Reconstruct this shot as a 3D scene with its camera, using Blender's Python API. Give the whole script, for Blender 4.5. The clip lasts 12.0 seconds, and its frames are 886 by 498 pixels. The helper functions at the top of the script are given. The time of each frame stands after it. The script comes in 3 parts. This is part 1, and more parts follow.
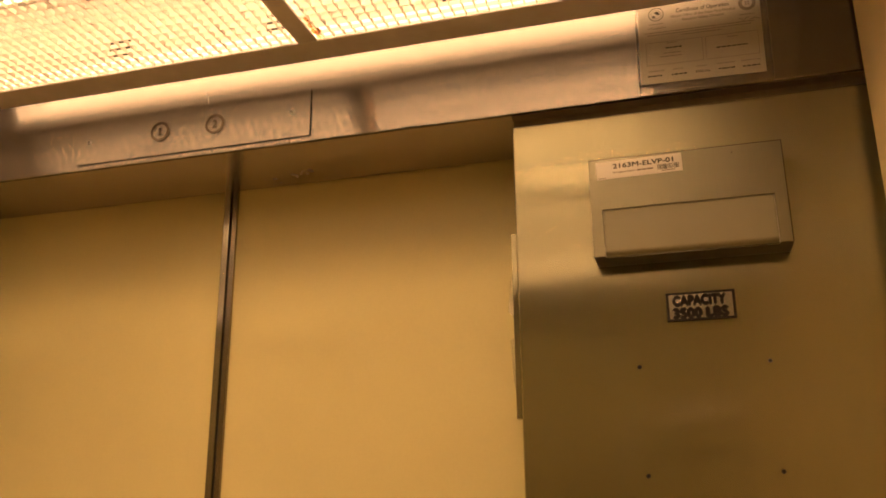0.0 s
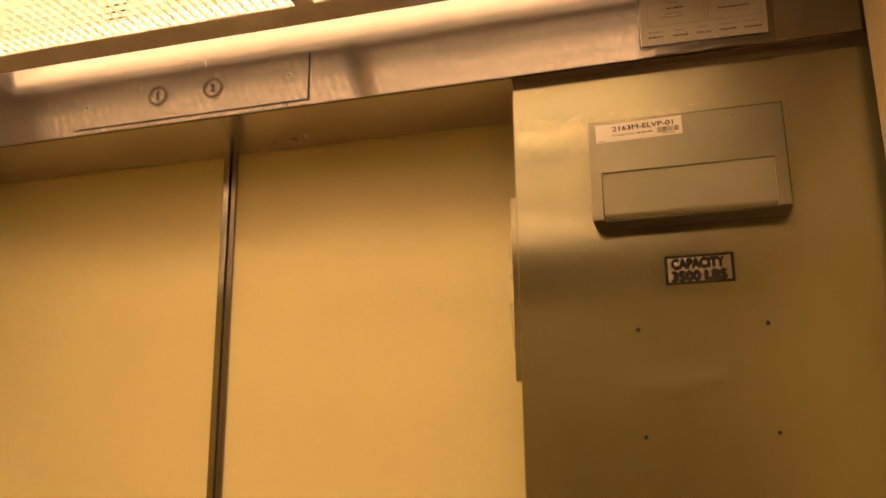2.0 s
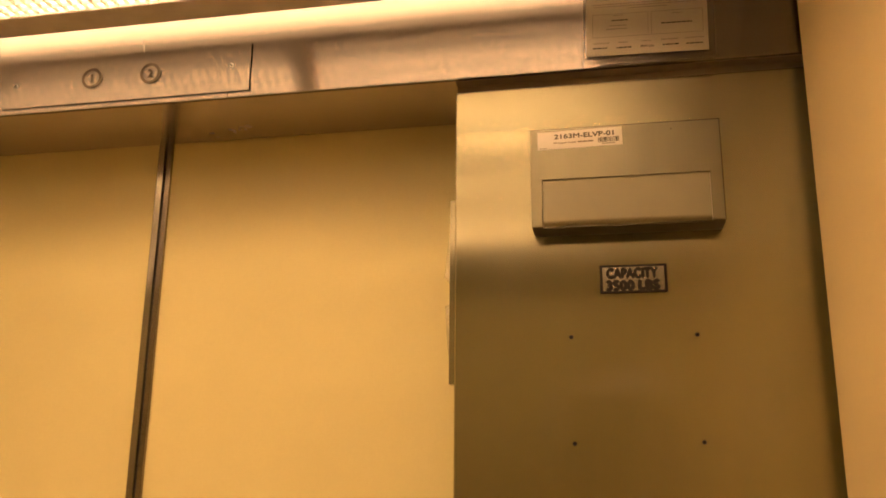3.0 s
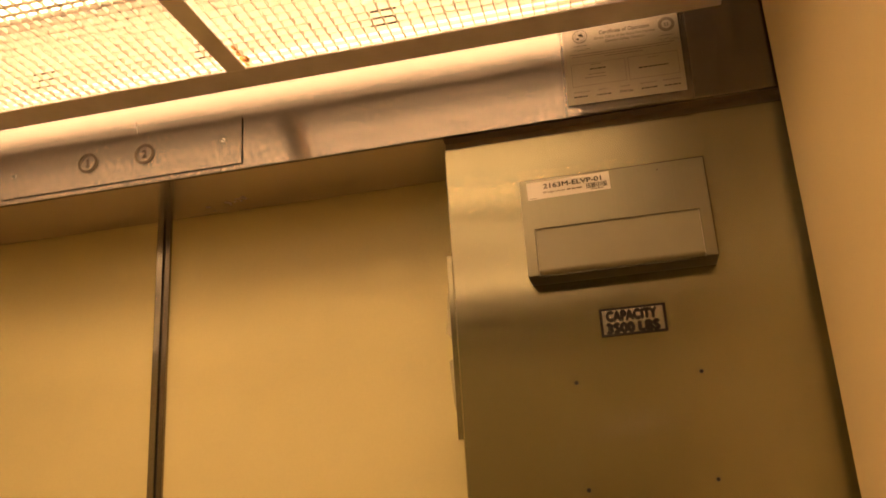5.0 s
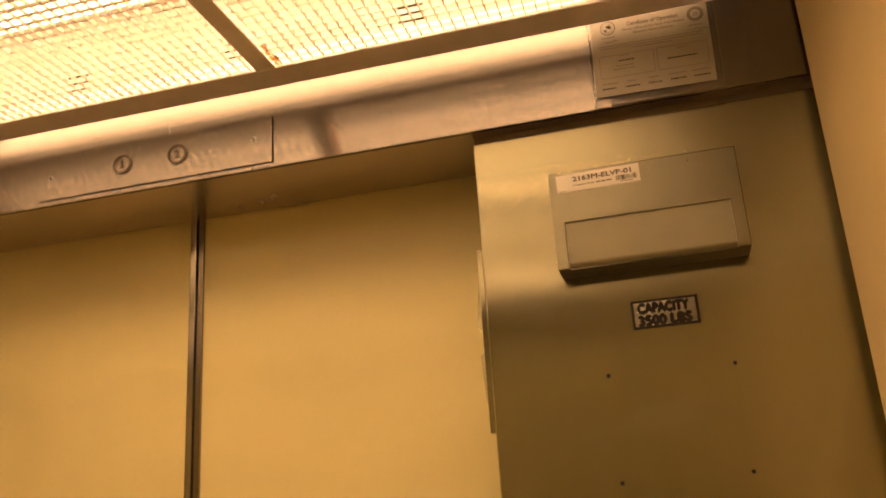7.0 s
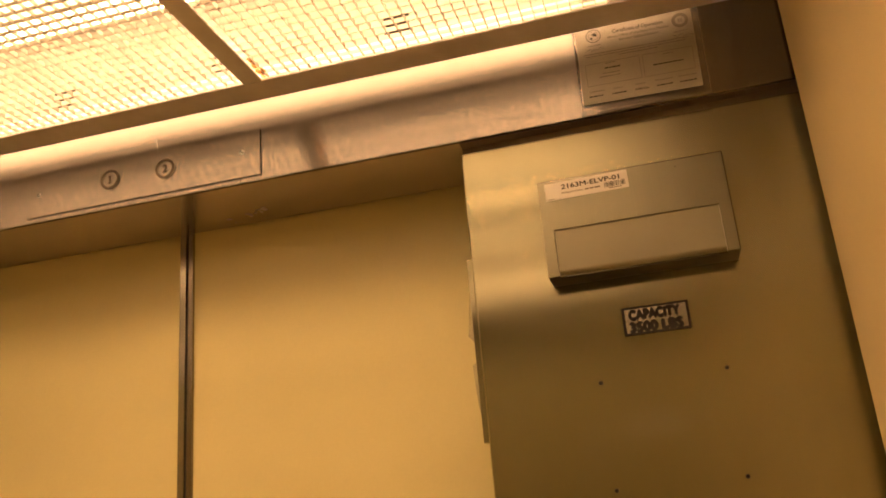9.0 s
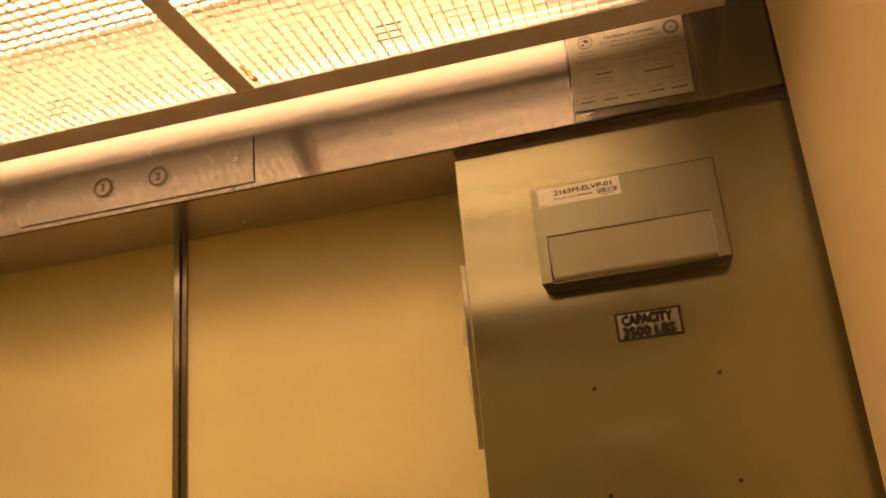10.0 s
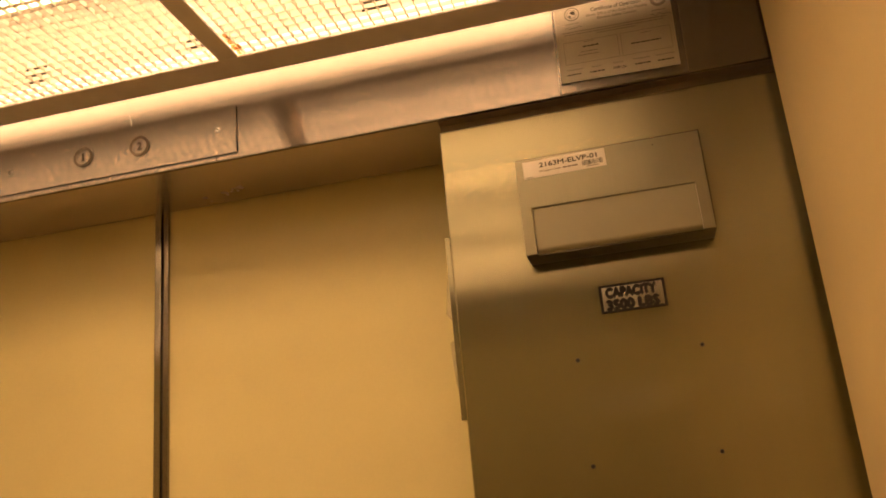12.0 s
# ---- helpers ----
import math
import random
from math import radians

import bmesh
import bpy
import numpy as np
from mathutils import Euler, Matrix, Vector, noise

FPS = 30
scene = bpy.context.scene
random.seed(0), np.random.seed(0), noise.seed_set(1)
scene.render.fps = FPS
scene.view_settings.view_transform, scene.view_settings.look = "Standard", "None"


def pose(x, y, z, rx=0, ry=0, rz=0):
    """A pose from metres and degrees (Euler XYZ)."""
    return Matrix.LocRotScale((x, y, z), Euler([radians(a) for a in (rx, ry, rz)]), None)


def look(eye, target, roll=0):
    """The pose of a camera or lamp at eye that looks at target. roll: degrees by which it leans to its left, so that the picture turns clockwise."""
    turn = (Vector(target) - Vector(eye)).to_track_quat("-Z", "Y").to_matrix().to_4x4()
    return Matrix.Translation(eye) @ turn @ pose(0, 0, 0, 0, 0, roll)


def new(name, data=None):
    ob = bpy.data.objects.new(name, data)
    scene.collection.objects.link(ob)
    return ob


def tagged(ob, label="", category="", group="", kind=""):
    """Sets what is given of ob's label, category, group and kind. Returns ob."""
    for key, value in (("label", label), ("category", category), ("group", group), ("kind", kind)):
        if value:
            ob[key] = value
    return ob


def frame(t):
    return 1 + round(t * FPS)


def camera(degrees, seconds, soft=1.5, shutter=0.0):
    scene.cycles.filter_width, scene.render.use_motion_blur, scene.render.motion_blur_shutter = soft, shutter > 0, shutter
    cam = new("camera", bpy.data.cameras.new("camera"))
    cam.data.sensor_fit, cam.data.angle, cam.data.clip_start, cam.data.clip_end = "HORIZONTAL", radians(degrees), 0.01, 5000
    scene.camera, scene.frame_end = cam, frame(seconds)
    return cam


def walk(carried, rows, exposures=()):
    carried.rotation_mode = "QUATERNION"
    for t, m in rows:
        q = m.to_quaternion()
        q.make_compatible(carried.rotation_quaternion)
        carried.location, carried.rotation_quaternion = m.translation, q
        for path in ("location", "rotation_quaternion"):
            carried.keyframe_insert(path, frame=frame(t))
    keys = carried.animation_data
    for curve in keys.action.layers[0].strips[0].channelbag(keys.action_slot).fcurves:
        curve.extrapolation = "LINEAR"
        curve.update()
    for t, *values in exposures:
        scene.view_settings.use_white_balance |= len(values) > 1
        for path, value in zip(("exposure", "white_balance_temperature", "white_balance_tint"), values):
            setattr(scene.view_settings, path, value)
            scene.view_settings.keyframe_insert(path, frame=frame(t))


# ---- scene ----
cam = camera(54.1, 12.0, soft=1.75)
PATH = [
    (0, (0.752, -1.149, 1.584), (0.23, 0.691, 2.168), -0.5),
    (0.5, (0.756, -1.15, 1.587), (0.209, 0.695, 2.133), -0.9),
    (1, (0.751, -1.148, 1.583), (0.199, 0.702, 2.107), -0.9),
    (1.5, (0.756, -1.15, 1.588), (0.205, 0.708, 2.084), -1.0),
    (2, (0.757, -1.15, 1.588), (0.222, 0.711, 2.085), -0.7),
    (2.5, (0.753, -1.139, 1.581), (0.272, 0.737, 2.08), 0.2),
    (3, (0.752, -1.145, 1.589), (0.362, 0.751, 2.089), 0.6),
    (3.5, (0.75, -1.145, 1.583), (0.448, 0.746, 2.16), 0.2),
    (3.7, (0.751, -1.144, 1.574), (0.461, 0.74, 2.18), -0.2),
    (5.3, (0.766, -1.158, 1.594), (0.365, 0.703, 2.207), -4.0),
    (5.5, (0.763, -1.153, 1.589), (0.362, 0.708, 2.202), -4.0),
    (6, (0.767, -1.161, 1.593), (0.343, 0.698, 2.198), -4.1),
    (6.5, (0.766, -1.158, 1.585), (0.318, 0.692, 2.199), -3.8),
    (7, (0.767, -1.158, 1.587), (0.305, 0.689, 2.199), -3.8),
    (9, (0.77, -1.155, 1.587), (0.328, 0.69, 2.22), -5.0),
    (9.5, (0.771, -1.159, 1.593), (0.337, 0.689, 2.222), -5.3),
    (10, (0.772, -1.161, 1.594), (0.345, 0.688, 2.227), -5.5),
    (10.5, (0.774, -1.158, 1.59), (0.349, 0.687, 2.235), -5.5),
    (11, (0.774, -1.157, 1.588), (0.35, 0.685, 2.242), -5.4),
    (11.5, (0.772, -1.155, 1.588), (0.346, 0.692, 2.227), -5.2),
    (12, (0.767, -1.152, 1.58), (0.371, 0.716, 2.173), -5.4),
]
walk(cam, [(t, look(eye, target, roll)) for t, eye, target, roll in PATH], exposures=[(0.0, -0.41), (1.0, -0.16), (2.0, -0.12), (3.0, 0.05), (3.7, 0.0), (5.3, -0.30), (7.0, -0.24), (9.5, -0.27), (12.0, -0.33)])

# ---- light and exposure ----
LAMP = (1.0, 0.556, 0.256)
TUBE_POWER = 58.0
FRONT_TUBE_POWER = 39.0
WORN_TUBE_POWER = 31.0
MIDDLE_TUBE_POWER = 42.0
scene.view_settings.exposure = 0.0
world = bpy.data.worlds.new("world")
world.use_nodes = True
world.node_tree.nodes["Background"].inputs[0].default_value = (0.0, 0.0, 0.0, 1)
world.node_tree.nodes["Background"].inputs[1].default_value = 0.0
scene.world = world

# ---- plan, in metres ----
JAMB = 0.533          # half the door opening
EAST, WEST = 1.052, -1.06
PANEL_FACE, PANEL_EDGE = 1.0020, -0.035  # raised panel on the east wall
SOUTH = -1.47         # back wall
HEAD = 2.134          # underside of the transom
FACE = -0.025         # face of the transom
DOOR = 0.144          # face of the door panels
LATTICE = 2.25        # underside of the light ceiling
CANOPY = 2.47


# ---- materials ----
def shader(name):
    m = bpy.data.materials.new(name)
    m.use_nodes = True
    t = m.node_tree
    return m, t, t.nodes["Principled BSDF"]


def node(t, kind, **values):
    n = t.nodes.new(kind)
    for key, value in values.items():
        n.inputs[key].default_value = value
    return n


def mapped_noise(t, stretch, scale, detail=4.0, rough=0.55):
    co = t.nodes.new("ShaderNodeNewGeometry")
    mp = node(t, "ShaderNodeMapping", Scale=stretch)
    t.links.new(co.outputs["Position"], mp.inputs["Vector"])
    nz = node(t, "ShaderNodeTexNoise", Scale=scale, Detail=detail, Roughness=rough)
    t.links.new(mp.outputs["Vector"], nz.inputs["Vector"])
    return nz


def ramp(t, source, low, high, at=(0.0, 1.0)):
    r = t.nodes.new("ShaderNodeValToRGB")
    for e, c, p in zip(r.color_ramp.elements, (low, high), at):
        e.color, e.position = (*c, 1) if len(c) == 3 else c, p
    t.links.new(source, r.inputs["Fac"])
    return r


def span(t, source, low, high, a=0.0, b=1.0):
    r = node(t, "ShaderNodeMapRange")
    for n, v in zip((1, 2, 3, 4), (a, b, low, high)):
        r.inputs[n].default_value = v
    t.links.new(source, r.inputs[0])
    return r


def brushed(name, grain, rough, aniso=0.85, base=(0.43, 0.42, 0.405), spread=0.015, along=0.0, across=0.0):
    """Brushed stainless steel; grain is the axis that the brush strokes follow."""
    m, t, b = shader(name)
    stretch = {"x": (2, 60, 420), "z": (420, 60, 2)}[grain]
    fine = mapped_noise(t, stretch, 1.0, 3.0)
    smear = mapped_noise(t, (1, 1, 1), 7.0, 5.0, 0.6)
    long = mapped_noise(t, {"x": (1.5, 6, 25), "z": (25, 6, 1.5)}[grain], 1.0, 4.0)
    tone = ramp(t, fine.outputs["Fac"], [c * 0.975 for c in base], [min(1, c * 1.015) for c in base], (0.3, 0.7))
    worn = ramp(t, long.outputs["Fac"], (0.925, 0.925, 0.915), (1.0, 1.0, 1.0), (0.25, 0.75))
    mix = t.nodes.new("ShaderNodeMix")
    mix.data_type, mix.blend_type = "RGBA", "MULTIPLY"
    mix.inputs[0].default_value = 1.0
    t.links.new(tone.outputs["Color"], mix.inputs[6])
    t.links.new(worn.outputs["Color"], mix.inputs[7])
    t.links.new(mix.outputs[2], b.inputs["Base Color"])
    r = span(t, smear.outputs["Fac"], rough - spread, rough + spread, 0.3, 0.7)
    t.links.new(r.outputs[0], b.inputs["Roughness"])
    b.inputs["Metallic"].default_value = 1.0
    b.inputs["Anisotropic"].default_value = aniso
    way = node(t, "ShaderNodeCombineXYZ")
    way.inputs[0].default_value, way.inputs[1].default_value, way.inputs[2].default_value = (0.87, 0.5, 0.0) if grain == "z" else (0.0, 0.5, 0.87)
    t.links.new(way.outputs[0], b.inputs["Tangent"])
    if across:  # long level strokes: a tight gloss along them, a wide one across them
        gloss = t.nodes.new("ShaderNodeBsdfAnisotropic")
        gloss.inputs["Roughness"].default_value = (along * across) ** 0.25
        gloss.inputs["Anisotropy"].default_value = 1 - (along / across) ** 0.5
        stroke = node(t, "ShaderNodeCombineXYZ", X=1.0)
        t.links.new(stroke.outputs[0], gloss.inputs["Tangent"])
        t.links.new(mix.outputs[2], gloss.inputs["Color"])
        t.links.new(gloss.outputs[0], t.nodes["Material Output"].inputs["Surface"])
    return m


def laminate(name, base, rough=0.42, mottle=0.06):
    m, t, b = shader(name)
    broad = mapped_noise(t, (1, 1, 1), 2.2, 4.0)
    grain = mapped_noise(t, (1, 1, 1), 260.0, 3.0)
    c = ramp(t, broad.outputs["Fac"], [v * (1 - mottle) for v in base], [v * (1 + mottle * 0.5) for v in base], (0.3, 0.7))
    g = ramp(t, grain.outputs["Fac"], (0.982, 0.982, 0.98), (1, 1, 1), (0.35, 0.65))
    mix = t.nodes.new("ShaderNodeMix")
    mix.data_type, mix.blend_type = "RGBA", "MULTIPLY"
    mix.inputs[0].default_value = 1.0
    t.links.new(c.outputs["Color"], mix.inputs[6])
    t.links.new(g.outputs["Color"], mix.inputs[7])
    t.links.new(mix.outputs[2], b.inputs["Base Color"])
    r = span(t, broad.outputs["Fac"], rough - 0.06, rough + 0.06, 0.3, 0.7)
    t.links.new(r.outputs[0], b.inputs["Roughness"])
    bump = node(t, "ShaderNodeBump", Strength=0.05, Distance=0.0004)
    t.links.new(grain.outputs["Fac"], bump.inputs["Height"])
    t.links.new(bump.outputs[0], b.inputs["Normal"])
    return m


def plain(name, base, rough=0.5, metal=0.0, wear=0.08, scale=60.0):
    m, t, b = shader(name)
    nz = mapped_noise(t, (1, 1, 1), scale, 4.0)
    c = ramp(t, nz.outputs["Fac"], [v * (1 - wear) for v in base], [min(1, v * (1 + wear)) for v in base], (0.3, 0.7))
    t.links.new(c.outputs["Color"], b.inputs["Base Color"])
    b.inputs["Roughness"].default_value, b.inputs["Metallic"].default_value = rough, metal
    return m


def lattice_plastic(name, low=(0.46, 0.445, 0.405), high=(0.52, 0.505, 0.465), through_share=0.06):
    """Aged styrene lattice that lets a little light through its thin blades."""
    m, t, b = shader(name)
    nz = mapped_noise(t, (1, 1, 1), 9.0, 4.0)
    c = ramp(t, nz.outputs["Fac"], low, high, (0.3, 0.7))
    t.links.new(c.outputs["Color"], b.inputs["Base Color"])
    b.inputs["Roughness"].default_value = 0.45
    thin = t.nodes.new("ShaderNodeBsdfTranslucent")
    t.links.new(c.outputs["Color"], thin.inputs["Color"])
    mix = node(t, "ShaderNodeMixShader", Fac=through_share)
    t.links.new(b.outputs[0], mix.inputs[1])
    t.links.new(thin.outputs[0], mix.inputs[2])
    t.links.new(mix.outputs[0], t.nodes["Material Output"].inputs["Surface"])
    return m


def add_pale_patch(m, cx, cz, w, h, most, stretch=(16, 1, 130)):
    """Mix a pale patch into a metal: dull diffuse colour that fades out from its middle in streaks."""
    t = m.node_tree
    place = t.nodes.new("ShaderNodeNewGeometry")
    fit_in = node(t, "ShaderNodeMapping", Scale=(2 / w, 0, 2 / h), Location=(-2 * cx / w, 0, -2 * cz / h))
    t.links.new(place.outputs["Position"], fit_in.inputs["Vector"])
    fade = t.nodes.new("ShaderNodeTexGradient")
    fade.gradient_type = "SPHERICAL"
    t.links.new(fit_in.outputs[0], fade.inputs[0])
    streaks = mapped_noise(t, stretch, 1.0, 4.0)
    level = span(t, streaks.outputs["Fac"], 0.0, most, 0.35, 0.72)
    amount = t.nodes.new("ShaderNodeMath")
    amount.operation = "MULTIPLY"
    t.links.new(fade.outputs["Fac"], amount.inputs[0])
    t.links.new(level.outputs[0], amount.inputs[1])
    haze, mix = t.nodes.new("ShaderNodeBsdfDiffuse"), t.nodes.new("ShaderNodeMixShader")
    haze.inputs["Color"].default_value = (0.75, 0.73, 0.68, 1)
    t.links.new(amount.outputs[0], mix.inputs[0])
    t.links.new(t.nodes["Material Output"].inputs["Surface"].links[0].from_socket, mix.inputs[1])
    t.links.new(haze.outputs[0], mix.inputs[2])
    t.links.new(mix.outputs[0], t.nodes["Material Output"].inputs["Surface"])


def glowing(name, colour, strength):
    m, t, b = shader(name)
    b.inputs["Base Color"].default_value = (0.8, 0.8, 0.8, 1)
    b.inputs["Emission Color"].default_value = (*colour, 1)
    b.inputs["Emission Strength"].default_value = strength
    return m


def clear_film(name, gloss=0.10, tint=(1.0, 1.0, 1.0)):
    """Thin clear plastic: light goes straight through but for a little gloss and haze."""
    m, t, b = shader(name)
    b.inputs["Base Color"].default_value = (0.75, 0.74, 0.70, 1)
    b.inputs["Roughness"].default_value = 0.2
    clear = t.nodes.new("ShaderNodeBsdfTransparent")
    clear.inputs["Color"].default_value = (*tint, 1)
    mix = node(t, "ShaderNodeMixShader", Fac=gloss)
    t.links.new(clear.outputs[0], mix.inputs[1])
    t.links.new(b.outputs[0], mix.inputs[2])
    t.links.new(mix.outputs[0], t.nodes["Material Output"].inputs["Surface"])
    return m


STEEL_H = brushed("brushed_steel_level", "x", 0.165, 1.0, (0.253, 0.238, 0.232), along=0.0058, across=0.235)
STEEL_FINE = brushed("fine_brushed_steel", "x", 0.19, 1.0, (0.253, 0.238, 0.232), along=0.0090, across=0.235)
STEEL_SOFFIT = brushed("brushed_steel_soffit", "x", 0.26, 0.7, (0.62, 0.57, 0.62))
STEEL_V = brushed("brushed_steel_upright", "z", 0.205, 0.9, (0.42, 0.416, 0.30))
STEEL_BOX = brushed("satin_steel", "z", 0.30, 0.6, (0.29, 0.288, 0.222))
STEEL_PLATE = brushed("etched_plate_steel", "z", 0.20, 0.3, (0.47, 0.455, 0.41))
STEEL_STRIP = brushed("brushed_steel_strip", "z", 0.20, 0.8, (0.42, 0.41, 0.375))
# darker copy of the box steel, with the shade of its sides put in
STEEL_BOX_SHADED = brushed("shaded_box_steel", "x", 0.38, 0.4, (0.15, 0.14, 0.115))
# darker and rougher than STEEL_STRIP, for the right-hand meeting strip
STEEL_STRIP_DARK = brushed("darker_strip_steel", "z", 0.26, 0.6, (0.27, 0.25, 0.22))
STEEL_DULL = brushed("dull_steel", "z", 0.42, 0.3, (0.50, 0.49, 0.47))
# dark brown that stands in for the shade under the transom edge
REVEAL_SHADE = plain("reveal_shade_brown", (0.18, 0.145, 0.115), 0.6, 0.0, 0.02)
SHOE = brushed("dark_steel", "z", 0.45, 0.2, (0.22, 0.215, 0.20))
BAR = plain("grey_enamel", (0.80, 0.77, 0.84), 0.36, 0.0, 0.06, 25.0)
DOOR_COAT = laminate("cream_door_enamel", (0.735, 0.67, 0.35), 0.38)
WALL_COAT = laminate("beige_wall_laminate", (0.75, 0.63, 0.355), 0.45)
SHELL = laminate("brown_shell_enamel", (0.46, 0.40, 0.28), 0.45)
REAR_COAT = laminate("brown_rear_laminate", (0.25, 0.225, 0.12), 0.45)
WHITE = plain("white_enamel", (0.80, 0.80, 0.78), 0.45, 0.0, 0.04, 12.0)
CANOPY_MAT = plain("tan_enamel", (0.52, 0.50, 0.46), 0.5, 0.0, 0.1, 8.0)
LINING = plain("pale_lining_paint", (0.44, 0.435, 0.42), 0.55, 0.0, 0.1, 14.0)
BATTEN = plain("grey_white_enamel", (0.70, 0.69, 0.665), 0.45, 0.0, 0.06, 12.0)
# near-black that stands in for the shade inside slots and holes
DARK = plain("recess_shade", (0.025, 0.022, 0.02), 0.7)
RUBBER = plain("black_rubber", (0.03, 0.028, 0.026), 0.6)
INK = plain("black_ink", (0.02, 0.018, 0.016), 0.85)
SOFT_INK = plain("grey_ink", (0.16, 0.14, 0.12), 0.6)
RING = plain("worn_bronze_ring", (0.125, 0.098, 0.07), 0.45, 0.3, 0.15, 180.0)
BRONZE = plain("dark_etched_metal", (0.06, 0.046, 0.032), 0.5, 0.2, 0.15, 180.0)
# white paper with the front bar's shadow put into its base colour
PAPER = plain("shaded_white_paper", (0.40, 0.385, 0.35), 0.65, 0.0, 0.04, 30.0)
LABEL = plain("white_label_stock", (0.74, 0.73, 0.71), 0.4, 0.0, 0.02, 40.0)
ACRYLIC = plain("milky_acrylic", (0.31, 0.305, 0.235), 0.5, 0.0, 0.03, 14.0)
# level pale patch in streaks, low on the panel
add_pale_patch(STEEL_V, 0.754, 1.705, 0.17, 0.050, 0.20)
# two faint upright smudges
add_pale_patch(STEEL_V, 0.668, 1.655, 0.040, 0.150, 0.07, (90, 1, 9))
add_pale_patch(STEEL_V, 0.930, 1.690, 0.160, 0.220, 0.05, (40, 1, 12))
RUST = clear_film("rust_brown_dust", 0.12, (0.80, 0.60, 0.40))
TAPE = clear_film("clear_tape", 0.22)
SLEEVE = clear_film("clear_sleeve", 0.014)
LATTICE_MAT = lattice_plastic("lattice_styrene")
TUBE = glowing("lit_tube", LAMP, TUBE_POWER)
FRONT_TUBE = glowing("lit_front_tube", LAMP, FRONT_TUBE_POWER)
WORN_TUBE = glowing("lit_worn_tube", LAMP, WORN_TUBE_POWER)
MIDDLE_TUBE = glowing("lit_middle_tube", LAMP, MIDDLE_TUBE_POWER)
FLOOR_MAT = plain("brown_floor_vinyl", (0.15, 0.115, 0.08), 0.4, 0.0, 0.25, 40.0)
HOIST = plain("hoistway_grey", (0.10, 0.10, 0.10), 0.6)


# ---- mesh helpers ----
def add_box(bm, x0, x1, y0, y1, z0, z1, bevel=0.0, segments=2):
    made = bmesh.ops.create_cube(bm, size=1.0, matrix=Matrix.Translation(((x0 + x1) / 2, (y0 + y1) / 2, (z0 + z1) / 2)) @ Matrix.Diagonal((x1 - x0, y1 - y0, z1 - z0, 1)))
    if bevel:
        edges = {e for v in made["verts"] for e in v.link_edges}
        bmesh.ops.bevel(bm, geom=list(edges), offset=bevel, segments=segments, profile=0.5, affect="EDGES")
    return bm


def box(*size, bevel=0.0, segments=2):
    return add_box(bmesh.new(), *size, bevel=bevel, segments=segments)


def mesh_of(name, bm, material, smooth=False):
    me = bpy.data.meshes.new(name)
    bmesh.ops.recalc_face_normals(bm, faces=bm.faces[:])
    bm.to_mesh(me)
    bm.free()
    me.materials.append(material)
    if smooth:
        for p in me.polygons:
            p.use_smooth = True
        me.set_sharp_from_angle(angle=radians(35))
    return me


def part(name, bm, material, parent, label="", smooth=False):
    ob = new(name, mesh_of(name, bm, material, smooth))
    ob.parent = parent
    return tagged(ob, label) if label else ob


def structure(name, bm, material, label, category, smooth=False):
    return tagged(new(name, mesh_of(name, bm, material, smooth)), label, category, kind="structure")


def thing(name, label, category, at=(0, 0, 0), group=""):
    ob = new(name)
    ob.empty_display_size = 0.05
    ob.location = at
    return tagged(ob, label, category, group)


def under(ob, child_objects):
    """Keep parts where they were built though their thing stands at its base."""
    for c in child_objects:
        c.matrix_parent_inverse = Matrix.Translation(ob.location).inverted()


def ring_points(x, z, r, n):
    return [(x + r * math.cos(2 * math.pi * k / n), z + r * math.sin(2 * math.pi * k / n)) for k in range(n)]


def sheet(outline, holes, y0, y1):
    """A sheet in the xz plane with its outline and round or square holes, from y0 (front) back to y1."""
    bm = bmesh.new()
    edges = []
    for loop in [outline, *holes]:
        vs = [bm.verts.new((x, y0, z)) for x, z in loop]
        edges += [bm.edges.new((a, b)) for a, b in zip(vs, vs[1:] + vs[:1])]
    bmesh.ops.triangle_fill(bm, use_beauty=True, use_dissolve=False, edges=edges)
    made = bmesh.ops.extrude_face_region(bm, geom=bm.faces[:])
    for v in made["geom"]:
        if isinstance(v, bmesh.types.BMVert):
            v.co.y = y1
    return bm


def rect(x0, x1, z0, z1):
    return [(x0, z0), (x1, z0), (x1, z1), (x0, z1)]


def add_disc(bm, x, z, r, y0, y1, n=24, top=None):
    """A round boss on an upright face, from y1 (back) to y0 (front)."""
    m = Matrix.Translation((x, (y0 + y1) / 2, z)) @ Matrix.Rotation(radians(90), 4, "X")
    bmesh.ops.create_cone(bm, cap_ends=True, segments=n, radius1=r, radius2=r if top is None else top, depth=abs(y1 - y0), matrix=m)
    return bm


def add_ring(bm, x, z, r0, r1, y0, y1, n=40):
    inner, outer = ring_points(x, z, r0, n), ring_points(x, z, r1, n)
    rows = [[bm.verts.new((px, y, pz)) for px, pz in loop] for loop, y in ((inner, y1), (inner, y0), (outer, y0), (outer, y1))]
    for a, b in zip(rows, rows[1:] + rows[:1]):
        for k in range(n):
            bm.faces.new((a[k], a[(k + 1) % n], b[(k + 1) % n], b[k]))
    return bm


